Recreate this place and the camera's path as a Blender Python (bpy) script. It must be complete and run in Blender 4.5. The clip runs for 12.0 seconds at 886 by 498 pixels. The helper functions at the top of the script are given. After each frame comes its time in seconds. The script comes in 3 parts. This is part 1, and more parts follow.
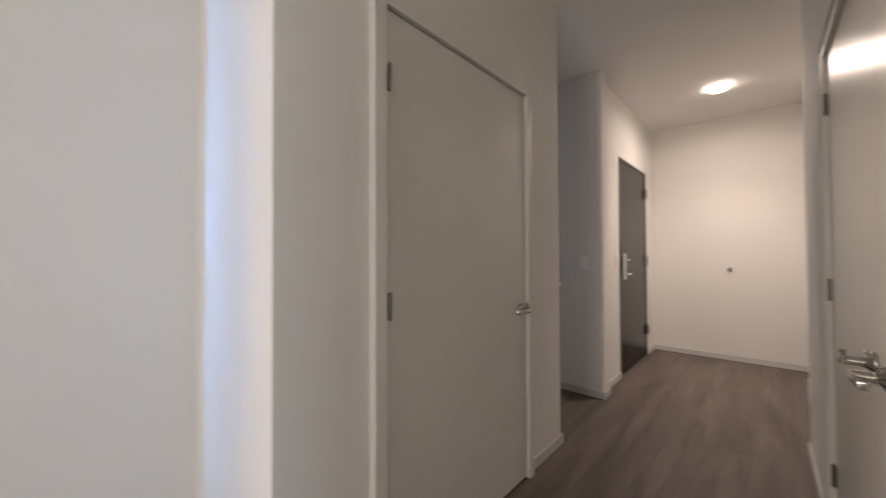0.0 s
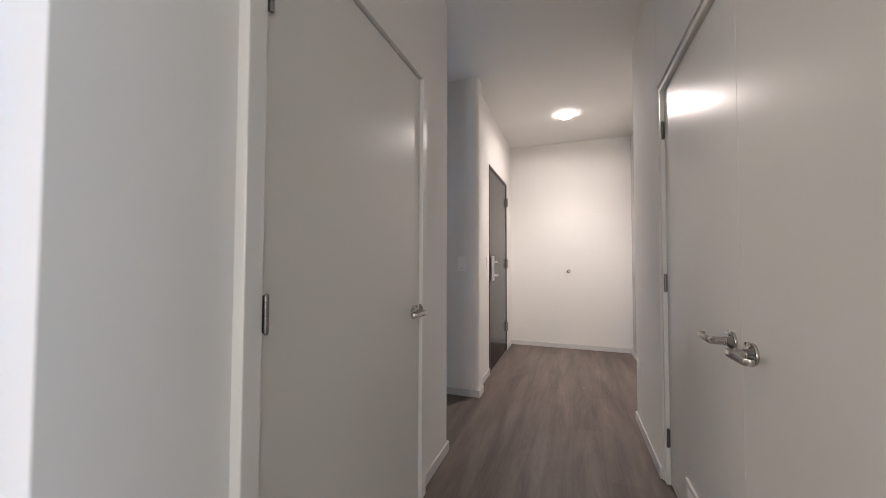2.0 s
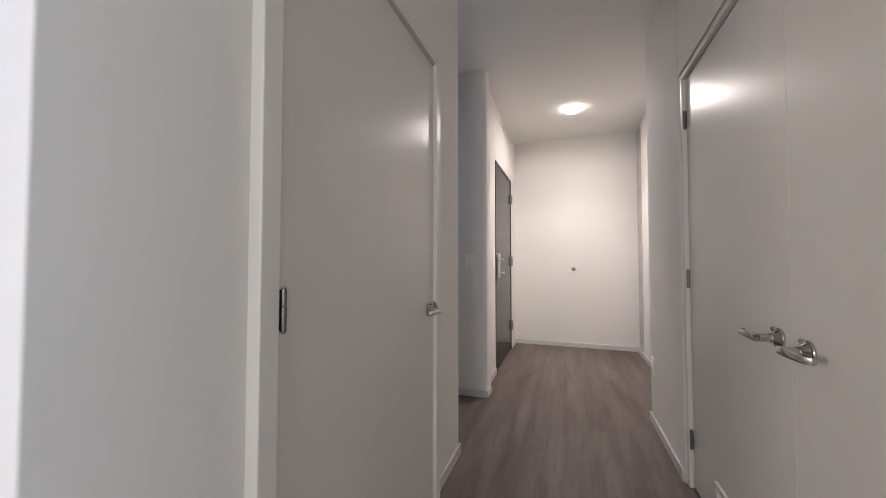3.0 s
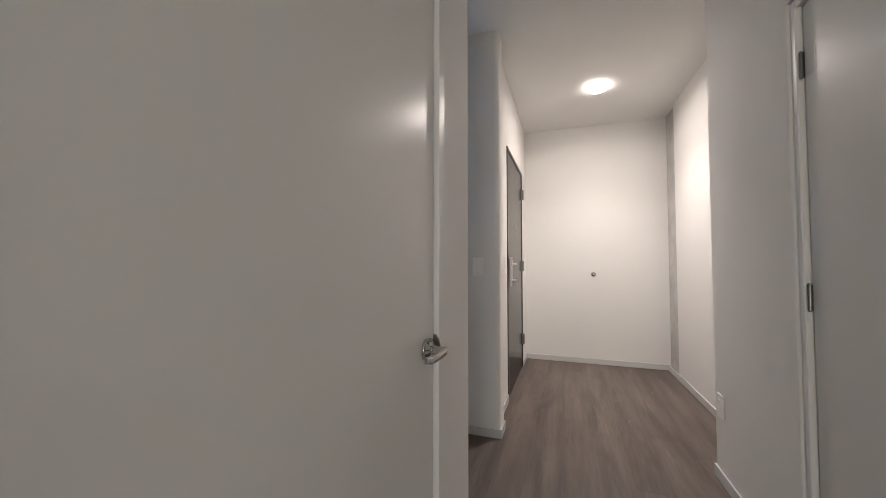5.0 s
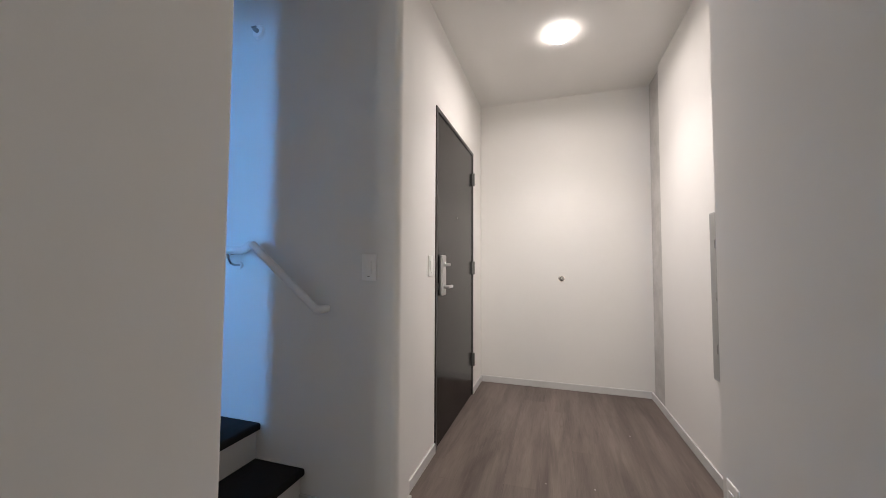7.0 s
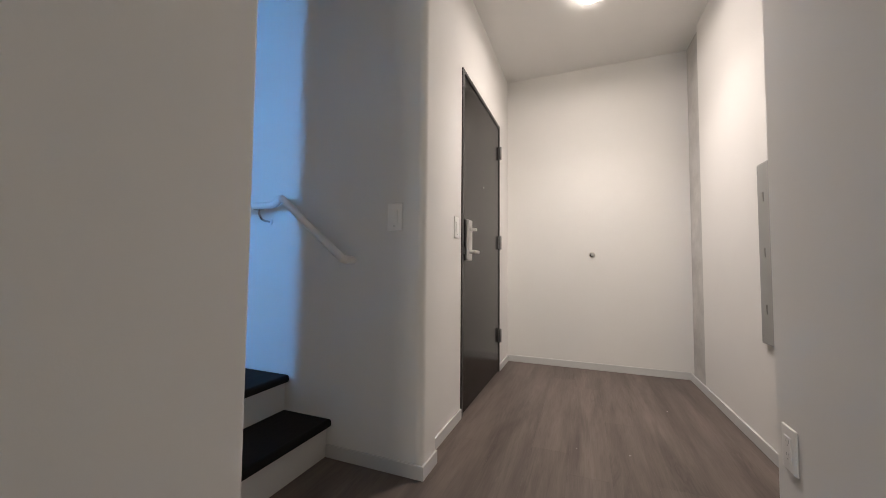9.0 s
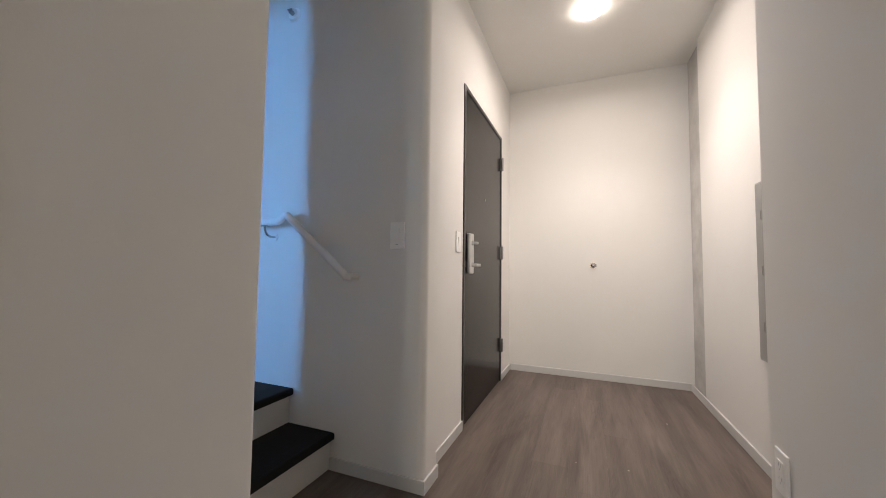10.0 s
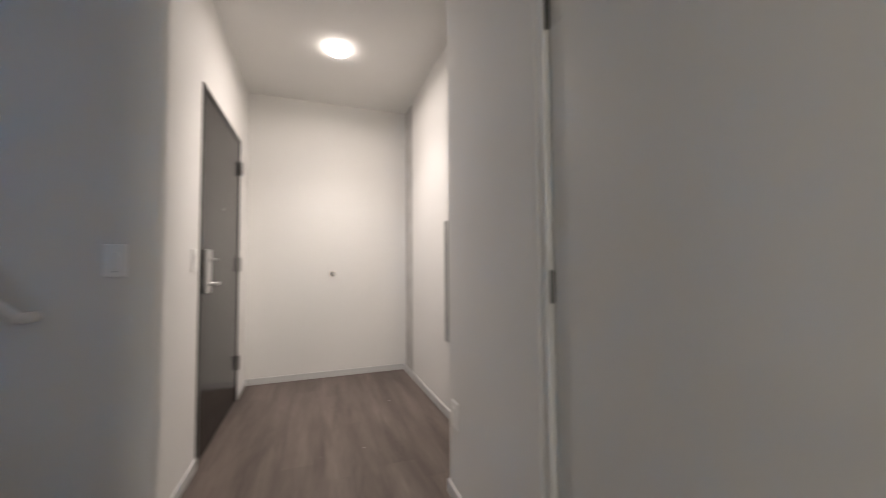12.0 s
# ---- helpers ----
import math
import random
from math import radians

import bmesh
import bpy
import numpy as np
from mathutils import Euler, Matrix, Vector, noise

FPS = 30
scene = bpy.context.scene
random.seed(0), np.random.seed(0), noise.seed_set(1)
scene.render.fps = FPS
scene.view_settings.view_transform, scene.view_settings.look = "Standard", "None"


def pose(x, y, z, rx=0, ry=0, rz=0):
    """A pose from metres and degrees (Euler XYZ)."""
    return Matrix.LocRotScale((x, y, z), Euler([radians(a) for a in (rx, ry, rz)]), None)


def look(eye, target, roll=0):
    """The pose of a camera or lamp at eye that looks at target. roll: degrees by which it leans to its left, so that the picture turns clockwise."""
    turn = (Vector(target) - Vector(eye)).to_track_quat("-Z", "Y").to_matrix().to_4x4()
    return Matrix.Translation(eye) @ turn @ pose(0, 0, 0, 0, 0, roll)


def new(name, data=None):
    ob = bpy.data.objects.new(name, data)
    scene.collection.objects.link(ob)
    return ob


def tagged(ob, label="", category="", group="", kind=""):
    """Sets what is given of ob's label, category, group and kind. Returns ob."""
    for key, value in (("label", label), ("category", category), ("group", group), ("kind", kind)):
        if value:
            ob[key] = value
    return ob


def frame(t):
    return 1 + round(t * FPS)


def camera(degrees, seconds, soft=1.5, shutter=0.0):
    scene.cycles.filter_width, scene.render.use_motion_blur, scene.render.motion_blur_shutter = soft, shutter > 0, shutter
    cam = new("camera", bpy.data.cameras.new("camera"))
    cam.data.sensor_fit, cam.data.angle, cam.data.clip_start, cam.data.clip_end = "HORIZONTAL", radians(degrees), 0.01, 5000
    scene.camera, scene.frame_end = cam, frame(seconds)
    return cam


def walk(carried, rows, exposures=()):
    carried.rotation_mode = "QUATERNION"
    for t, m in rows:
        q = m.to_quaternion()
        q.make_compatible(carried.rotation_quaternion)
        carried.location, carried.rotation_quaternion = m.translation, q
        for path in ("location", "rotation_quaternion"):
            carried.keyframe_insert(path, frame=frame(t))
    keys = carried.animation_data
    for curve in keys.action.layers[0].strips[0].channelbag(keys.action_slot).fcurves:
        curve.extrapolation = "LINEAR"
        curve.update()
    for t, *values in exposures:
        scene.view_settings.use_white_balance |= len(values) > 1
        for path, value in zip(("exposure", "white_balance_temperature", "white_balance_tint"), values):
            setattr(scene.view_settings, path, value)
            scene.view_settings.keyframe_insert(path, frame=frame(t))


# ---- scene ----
# ---- camera ----
cam = camera(102.4, 12.0, soft=0.7, shutter=0.4)
PATH = [
    (0, (0.162, -0.014, 1.193), (-1.177, 1.471, 1.226), -0.25),
    (0.5, (0.083, 0.121, 1.160), (-0.855, 1.887, 1.195), -0.27),
    (1, (0.054, 0.186, 1.152), (-0.684, 2.044, 1.202), -0.29),
    (1.5, (0.015, 0.161, 1.159), (-0.681, 2.035, 1.217), -0.1),
    (2, (-0.096, 0.102, 1.148), (-0.770, 1.984, 1.214), 0.15),
    (2.5, (-0.156, 0.085, 1.134), (-0.817, 1.972, 1.200), 0.03),
    (2.7, (-0.178, 0.101, 1.127), (-0.836, 1.988, 1.189), -0.02),
    (4.3, (-0.323, 0.501, 1.140), (-0.985, 2.387, 1.210), 0.24),
    (4.5, (-0.362, 0.559, 1.150), (-1.026, 2.444, 1.216), 0.24),
    (5, (-0.411, 0.689, 1.156), (-1.066, 2.577, 1.228), 0.02),
    (5.5, (-0.347, 0.925, 1.162), (-0.940, 2.834, 1.228), -0.19),
    (6, (-0.263, 1.183, 1.165), (-0.825, 3.102, 1.234), -0.13),
    (6.5, (-0.184, 1.486, 1.148), (-0.757, 3.401, 1.224), -0.3),
    (7, (-0.169, 1.611, 1.135), (-0.774, 3.516, 1.225), 0.26),
    (8.8, (-0.184, 1.657, 0.965), (-0.919, 3.515, 1.062), 0.9),
    (9, (-0.186, 1.649, 0.903), (-0.924, 3.506, 0.999), 0.49),
    (9.5, (-0.179, 1.645, 0.913), (-0.922, 3.499, 1.012), 0.48),
    (10, (-0.166, 1.617, 0.977), (-0.920, 3.467, 1.081), 0.67),
    (10.5, (-0.154, 1.593, 1.022), (-0.769, 3.493, 1.125), 0.72),
    (11, (-0.259, 1.469, 1.067), (-0.594, 3.438, 1.174), 0.62),
    (11.5, (-0.326, 1.419, 1.085), (-0.272, 3.416, 1.177), 0.14),
    (12, (-0.266, 1.386, 1.102), (0.400, 3.270, 1.186), -0.42),
]
EXPOSURES = [
    (0.0, -0.04, 7400, 17), (0.5, 0.24, 7550, 14), (1.0, 0.31, 6900, 13), (1.5, 0.33, 6650, 13), (2.5, 0.31, 6500, 14.5),
    (4.5, 0.29, 6600, 12), (7.0, 0.20, 6450, 11), (9.0, 0.14, 6700, 11), (9.5, 0.29, 6800, 11.5), (10.0, 0.32, 6800, 11.5), (11.5, 0.27, 6700, 11.5), (12.0, 0.17, 6600, 11),
]
walk(cam, [(t, look(eye, target, roll)) for t, eye, target, roll in PATH], EXPOSURES)

# ---- light ----
world = bpy.data.worlds.new("sky")
scene.world = world
world.use_nodes = True
wn = world.node_tree.nodes
sky = wn.new("ShaderNodeTexSky")
sky.sky_type, sky.sun_disc = "NISHITA", False
sky.sun_elevation, sky.sun_rotation = radians(40), radians(0)
wn["Background"].inputs["Strength"].default_value = 0.1
world.node_tree.links.new(sky.outputs["Color"], wn["Background"].inputs["Color"])

sun_data = bpy.data.lights.new("sun", "SUN")
sun_data.energy, sun_data.angle, sun_data.color = 3.0, radians(0.5), (1.0, 0.95, 0.88)
sun = new("sun", sun_data)
sun.matrix_world = look((0, 12, 10), (0, 0, 0))


def area_lamp(name, eye, target, shape, size, size_y, power, colour, spread=180):
    data = bpy.data.lights.new(name, "AREA")
    data.shape, data.size, data.energy, data.color = shape, size, power, colour
    if shape in ("RECTANGLE", "ELLIPSE"):
        data.size_y = size_y
    data.spread = radians(spread)
    ob = new(name, data)
    ob.matrix_world = look(eye, target)
    return ob


LAMP = (-0.13, 4.135, 2.74)
area_lamp("downlight", (LAMP[0], LAMP[1], 2.694), (LAMP[0], LAMP[1], 0), "DISK", 0.14, 0.14, 12.2, (1.0, 0.905, 0.85), 172)
area_lamp("downlight_beam", (LAMP[0], LAMP[1], 2.693), (LAMP[0], LAMP[1], 0), "DISK", 0.14, 0.14, 10.9, (1.0, 0.915, 0.865), 110)
# Fill lamps added behind the camera; the sources there are unseen and assumed.
area_lamp("west_fill_light", (-4.62, -3.47, 1.5), (-4.5, 0.2, 1.4), "RECTANGLE", 1.56, 1.9, 116.0, (1.0, 0.91, 0.805))
area_lamp("middle_fill_light", (-0.4, -3.47, 1.5), (-0.4, 5, 1.4), "RECTANGLE", 1.36, 1.9, 47.0, (1.0, 0.93, 0.82))
area_lamp("south_fill_light", (2.2, -3.47, 1.5), (0.6, 5, 1.3), "RECTANGLE", 0.66, 1.9, 9.0, (0.70, 0.86, 1.0))
area_lamp("east_fill_light", (2.57, -1.1, 1.4), (-1.5, 0.1, 1.3), "RECTANGLE", 1.0, 2.0, 29.0, (0.60, 0.79, 1.0))
# Added lamp for daylight from an unseen window, narrowed to the stair wall.
area_lamp("stair_daylight", (-2.1, -3.47, 1.4), (-2.0, 3.06, 1.4), "RECTANGLE", 0.58, 2.0, 13.0, (0.10, 0.43, 1.0), 40)


# ---- materials ----
def material(name):
    m = bpy.data.materials.new(name)
    m.use_nodes = True
    return m, m.node_tree.nodes, m.node_tree.links, m.node_tree.nodes["Principled BSDF"]


def mixed(nodes, links, factor, a, b):
    n = nodes.new("ShaderNodeMix")
    n.data_type = "RGBA"
    links.new(factor, n.inputs["Factor"])
    for socket, value in ((n.inputs["A"], a), (n.inputs["B"], b)):
        if isinstance(value, tuple):
            socket.default_value = (*value, 1)
        else:
            links.new(value, socket)
    return n.outputs["Result"]


def ramp(nodes, links, value, low, high):
    n = nodes.new("ShaderNodeMapRange")
    n.inputs["From Min"].default_value, n.inputs["From Max"].default_value = low, high
    links.new(value, n.inputs["Value"])
    return n.outputs["Result"]


def noise_node(nodes, links, vector, scale, detail=4.0, rough=0.55, distort=0.0):
    n = nodes.new("ShaderNodeTexNoise")
    n.inputs["Scale"].default_value, n.inputs["Detail"].default_value = scale, detail
    n.inputs["Roughness"].default_value, n.inputs["Distortion"].default_value = rough, distort
    links.new(vector, n.inputs["Vector"])
    return n.outputs["Fac"]


def coords(nodes, links, scale=(1, 1, 1), shift=False):
    tc = nodes.new("ShaderNodeTexCoord")
    mp = nodes.new("ShaderNodeMapping")
    mp.inputs["Scale"].default_value = scale
    links.new(tc.outputs["Object"], mp.inputs["Vector"])
    if not shift:
        return mp.outputs["Vector"]
    info = nodes.new("ShaderNodeObjectInfo")
    mul = nodes.new("ShaderNodeVectorMath")
    mul.operation = "SCALE"
    mul.inputs[0].default_value = (31.0, 57.0, 13.0)
    links.new(info.outputs["Random"], mul.inputs["Scale"])
    add = nodes.new("ShaderNodeVectorMath")
    links.new(mp.outputs["Vector"], add.inputs[0])
    links.new(mul.outputs["Vector"], add.inputs[1])
    return add.outputs["Vector"]


def bump(nodes, links, bsdf, height, strength, distance):
    n = nodes.new("ShaderNodeBump")
    n.inputs["Strength"].default_value, n.inputs["Distance"].default_value = strength, distance
    links.new(height, n.inputs["Height"])
    links.new(n.outputs["Normal"], bsdf.inputs["Normal"])


def painted(name, colour, rough, grain=220.0, relief=0.12, mottle=0.03, metallic=0.0, vary=0.12):
    """Rolled or sprayed paint: fine orange peel, faint unevenness in tone and sheen."""
    m, nodes, links, bsdf = material(name)
    v = coords(nodes, links)
    broad = noise_node(nodes, links, v, 2.3, 3.0)
    fine = noise_node(nodes, links, v, grain, 2.0)
    low = tuple(c * (1 - mottle) for c in colour)
    high = tuple(min(1.0, c * (1 + mottle)) for c in colour)
    links.new(mixed(nodes, links, ramp(nodes, links, broad, 0.3, 0.7), low, high), bsdf.inputs["Base Color"])
    sheen = nodes.new("ShaderNodeMapRange")
    sheen.inputs["From Min"].default_value, sheen.inputs["From Max"].default_value = 0.3, 0.7
    sheen.inputs["To Min"].default_value, sheen.inputs["To Max"].default_value = rough * (1 - vary), min(1.0, rough * (1 + vary))
    links.new(noise_node(nodes, links, v, 9.0, 4.0), sheen.inputs["Value"])
    links.new(sheen.outputs["Result"], bsdf.inputs["Roughness"])
    bsdf.inputs["Metallic"].default_value = metallic
    if relief:
        bump(nodes, links, bsdf, fine, relief, 0.0006)
    return m


def brushed(name, colour, rough):
    m, nodes, links, bsdf = material(name)
    v = coords(nodes, links, (40, 40, 900))
    streak = noise_node(nodes, links, v, 1.0, 3.0)
    links.new(mixed(nodes, links, streak, tuple(c * 0.85 for c in colour), colour), bsdf.inputs["Base Color"])
    bsdf.inputs["Metallic"].default_value, bsdf.inputs["Roughness"].default_value = 1.0, rough
    bump(nodes, links, bsdf, streak, 0.05, 0.0003)
    return m


def vinyl_plank(name, dark, light, rough):
    """Grey-brown oak print: long grain, cathedral figure, pores, and a tone of its own for each plank."""
    m, nodes, links, bsdf = material(name)
    v = coords(nodes, links, (1, 1, 1), True)
    warp = nodes.new("ShaderNodeMapping")
    warp.inputs["Scale"].default_value = (9.0, 0.85, 1.0)
    links.new(v, warp.inputs["Vector"])
    stretched = warp.outputs["Vector"]
    place = nodes.new("ShaderNodeNewGeometry").outputs["Position"]
    sheet_map = nodes.new("ShaderNodeMapping")
    sheet_map.inputs["Scale"].default_value = (9.0, 0.85, 1.0)
    links.new(place, sheet_map.inputs["Vector"])
    sheet = sheet_map.outputs["Vector"]
    figure = noise_node(nodes, links, stretched, 1.4, 3.0, 0.5, 0.6)
    rings = nodes.new("ShaderNodeMath")
    rings.operation = "MULTIPLY"
    rings.inputs[1].default_value = 52.0
    links.new(figure, rings.inputs[0])
    wave = nodes.new("ShaderNodeMath")
    wave.operation = "SINE"
    links.new(rings.outputs[0], wave.inputs[0])
    fine_map = nodes.new("ShaderNodeMapping")
    fine_map.inputs["Scale"].default_value = (260.0, 9.0, 1.0)
    links.new(v, fine_map.inputs["Vector"])
    pores = noise_node(nodes, links, fine_map.outputs["Vector"], 1.0, 4.0, 0.65)
    broad = noise_node(nodes, links, sheet, 0.9, 4.0, 0.6)
    patch = ramp(nodes, links, noise_node(nodes, links, stretched, 0.7, 2.0), 0.50, 0.70)
    lines = nodes.new("ShaderNodeMath")
    lines.operation = "MULTIPLY"
    links.new(ramp(nodes, links, wave.outputs[0], 0.1, 2.6), lines.inputs[0])
    links.new(patch, lines.inputs[1])
    streak_map = nodes.new("ShaderNodeMapping")
    streak_map.inputs["Scale"].default_value = (19.0, 1.6, 1.0)
    links.new(place, streak_map.inputs["Vector"])
    streaks = noise_node(nodes, links, streak_map.outputs["Vector"], 1.0, 5.0, 0.6, 0.4)
    tone = mixed(nodes, links, ramp(nodes, links, broad, 0.30, 0.72), dark, light)
    tone = mixed(nodes, links, ramp(nodes, links, streaks, 0.46, 1.25), tone, tuple(c * 0.5 for c in dark))
    tone = mixed(nodes, links, lines.outputs[0], tone, tuple(c * 0.6 for c in dark))
    tone = mixed(nodes, links, ramp(nodes, links, pores, 0.46, 1.5), tone, tuple(c * 0.7 for c in dark))
    spot_map = nodes.new("ShaderNodeMapping")
    spot_map.inputs["Scale"].default_value = (22.0, 7.0, 1.0)
    links.new(v, spot_map.inputs["Vector"])
    spots = ramp(nodes, links, noise_node(nodes, links, spot_map.outputs["Vector"], 1.0, 1.0), 0.76, 0.90)
    tone = mixed(nodes, links, spots, tone, tuple(min(1.0, c * 1.35) for c in light))
    cloud_map = nodes.new("ShaderNodeMapping")
    cloud_map.inputs["Scale"].default_value = (7.5, 0.9, 1.0)
    links.new(place, cloud_map.inputs["Vector"])
    cloud = ramp(nodes, links, noise_node(nodes, links, cloud_map.outputs["Vector"], 1.0, 3.0, 0.55, 0.5), 0.52, 0.92)
    tone = mixed(nodes, links, cloud, tone, tuple(c * 0.34 for c in dark))
    info = nodes.new("ShaderNodeObjectInfo")
    hsv = nodes.new("ShaderNodeHueSaturation")
    value = nodes.new("ShaderNodeMapRange")
    value.inputs["To Min"].default_value, value.inputs["To Max"].default_value = 0.90, 1.09
    links.new(info.outputs["Random"], value.inputs["Value"])
    links.new(value.outputs["Result"], hsv.inputs["Value"])
    links.new(tone, hsv.inputs["Color"])
    links.new(hsv.outputs["Color"], bsdf.inputs["Base Color"])
    gloss = nodes.new("ShaderNodeMapRange")
    gloss.inputs["To Min"].default_value, gloss.inputs["To Max"].default_value = rough * 0.85, rough * 1.2
    links.new(pores, gloss.inputs["Value"])
    links.new(gloss.outputs["Result"], bsdf.inputs["Roughness"])
    bump(nodes, links, bsdf, pores, 0.18, 0.0006)
    bsdf.inputs["Specular IOR Level"].default_value = 0.3
    return m


def glow(name, colour, strength):
    m, nodes, links, bsdf = material(name)
    bsdf.inputs["Base Color"].default_value = (0.9, 0.9, 0.88, 1)
    bsdf.inputs["Emission Color"].default_value = (*colour, 1)
    bsdf.inputs["Emission Strength"].default_value = strength
    return m


def concrete(name, colour):
    m, nodes, links, bsdf = material(name)
    v = coords(nodes, links)
    a = noise_node(nodes, links, v, 6.0, 8.0, 0.65)
    b = noise_node(nodes, links, v, 60.0, 5.0, 0.7)
    tone = mixed(nodes, links, ramp(nodes, links, a, 0.35, 0.68), tuple(c * 0.85 for c in colour), tuple(c * 1.1 for c in colour))
    tone = mixed(nodes, links, ramp(nodes, links, b, 0.55, 1.6), tone, tuple(c * 0.6 for c in colour))
    links.new(tone, bsdf.inputs["Base Color"])
    bsdf.inputs["Roughness"].default_value = 0.85
    bump(nodes, links, bsdf, b, 0.5, 0.002)
    return m


WALL = painted("wall_paint", (0.745, 0.73, 0.705), 0.82, 240.0, 0.2, 0.012, 0.0, 0.04)
CEILING = painted("ceiling_paint", (0.80, 0.79, 0.77), 0.85, 160.0, 0.25, 0.012)
TRIM = painted("trim_paint", (0.69, 0.68, 0.665), 0.38, 120.0, 0.08, 0.015)
BASE = painted("baseboard_paint", (0.57, 0.565, 0.56), 0.40, 120.0, 0.08, 0.015)
LEAF = painted("door_paint", (0.68, 0.668, 0.643), 0.29, 40.0, 0.0, 0.008, 0.0, 0.035)
FRAME = painted("frame_paint", (0.71, 0.70, 0.682), 0.36, 40.0, 0.0, 0.0, 0.0, 0.0)
DARK = painted("dark_door_laminate", (0.0045, 0.0036, 0.0033), 0.18, 130.0, 0.0, 0.03, 0.0, 0.06)
DARK.node_tree.nodes["Principled BSDF"].inputs["IOR"].default_value = 1.31
DARK_FRAME = painted("dark_frame_paint", (0.022, 0.020, 0.019), 0.34, 130.0, 0.0, 0.05)
# Near-black paint for strips that stand in for shade in the door gaps.
GAP_SHADE = painted("dark_gap_shade", (0.014, 0.013, 0.012), 0.8)
RUBBER = painted("grey_rubber", (0.16, 0.155, 0.15), 0.6)
STEEL = brushed("satin_nickel", (0.50, 0.485, 0.465), 0.19)
SATIN = brushed("brushed_nickel", (0.62, 0.61, 0.605), 0.42)
STEEL_DARK = brushed("worn_steel", (0.36, 0.35, 0.34), 0.34)
HINGE = brushed("hinge_steel", (0.22, 0.215, 0.21), 0.28)
PLASTIC = painted("white_plastic", (0.86, 0.85, 0.83), 0.35, 60.0, 0.02, 0.005)
PANEL = painted("grey_panel_enamel", (0.265, 0.265, 0.255), 0.42, 120.0, 0.06, 0.02)
RAIL = painted("rail_paint", (0.76, 0.75, 0.735), 0.35, 90.0, 0.06, 0.02)
TREAD = vinyl_plank("dark_stair_vinyl", (0.006, 0.0055, 0.0055), (0.012, 0.0105, 0.010), 0.72)
PLANK = vinyl_plank("grey_oak_vinyl", (0.094, 0.073, 0.063), (0.188, 0.152, 0.133), 0.48)
CONCRETE = concrete("bare_concrete", (0.52, 0.505, 0.485))
DIFFUSER = glow("lamp_diffuser", (1.0, 0.91, 0.84), 24.0)
SUBFLOOR = painted("subfloor_grey", (0.075, 0.062, 0.055), 0.9)


# ---- mesh helpers ----
def finish(bm, name, mat, smooth=True):
    bmesh.ops.recalc_face_normals(bm, faces=bm.faces)
    me = bpy.data.meshes.new(name)
    bm.to_mesh(me)
    bm.free()
    me.materials.append(mat)
    if smooth:
        for p in me.polygons:
            p.use_smooth = True
        me.set_sharp_from_angle(angle=radians(40))
        area = [p.area for p in me.polygons]
        pairs = {}
        for p in me.polygons:
            for k in p.edge_keys:
                pairs.setdefault(k, []).append(area[p.index])
        sharp = me.attributes["sharp_edge"].data if "sharp_edge" in me.attributes else me.attributes.new("sharp_edge", "BOOLEAN", "EDGE").data
        for e in me.edges:
            both = pairs.get(tuple(sorted(e.vertices)), [1.0])
            if max(both) > 6 * min(both):
                sharp[e.index].value = True
    return me


def part(name, bm, mat, parent=None, label=""):
    ob = new(name, finish(bm, name, mat))
    if parent:
        ob.parent = parent
    return tagged(ob, label) if label else ob


def solid(name, bm, mat, label, category, kind="structure", group=""):
    return tagged(part(name, bm, mat), label, category, group, kind)


def thing(name, label, category, m=None, kind="", group=""):
    ob = new(name)
    ob.empty_display_size = 0.1
    if m is not None:
        ob.matrix_world = m
    return tagged(ob, label, category, group, kind)


def box(lo, hi, bevel=0.0, segments=2, bm=None):
    bm = bm or bmesh.new()
    made = bmesh.ops.create_cube(bm, size=1.0)["verts"]
    for v in made:
        v.co = Vector(((lo[i] + hi[i]) / 2 + v.co[i] * (hi[i] - lo[i]) for i in range(3)))
    if bevel:
        edges = {e for v in made for e in v.link_edges}
        bmesh.ops.bevel(bm, geom=list(edges), offset=bevel, segments=segments, affect="EDGES", profile=0.5)
    return bm


def rod(a, b, r, sides=20, bm=None, r2=None, bevel=0.0):
    bm = bm or bmesh.new()
    a, b = Vector(a), Vector(b)
    axis = b - a
    made = bmesh.ops.create_cone(bm, cap_ends=True, segments=sides, radius1=r, radius2=r if r2 is None else r2, depth=axis.length)["verts"]
    m = Matrix.Translation((a + b) / 2) @ axis.to_track_quat("Z", "Y").to_matrix().to_4x4()
    if bevel:
        rims = {e for v in made for e in v.link_edges if len(e.link_faces) == 2 and any(len(f.verts) > 4 for f in e.link_faces)}
        made = list({v for v in made} | {v for f in bmesh.ops.bevel(bm, geom=list(rims), offset=bevel, segments=2, affect="EDGES", profile=0.5)["faces"] for v in f.verts})
        made = [v for v in made if v.is_valid]
        made = list({w for v in made for e in v.link_edges for w in e.verts})
    bmesh.ops.transform(bm, matrix=m, verts=made)
    return bm


def prism(outline, z0, z1):
    """An upright solid over a plan outline."""
    bm = bmesh.new()
    low = [bm.verts.new((x, y, z0)) for x, y in outline]
    high = [bm.verts.new((x, y, z1)) for x, y in outline]
    bm.faces.new(low[::-1])
    bm.faces.new(high)
    n = len(outline)
    for i in range(n):
        bm.faces.new((low[i], low[(i + 1) % n], high[(i + 1) % n], high[i]))
    return bm


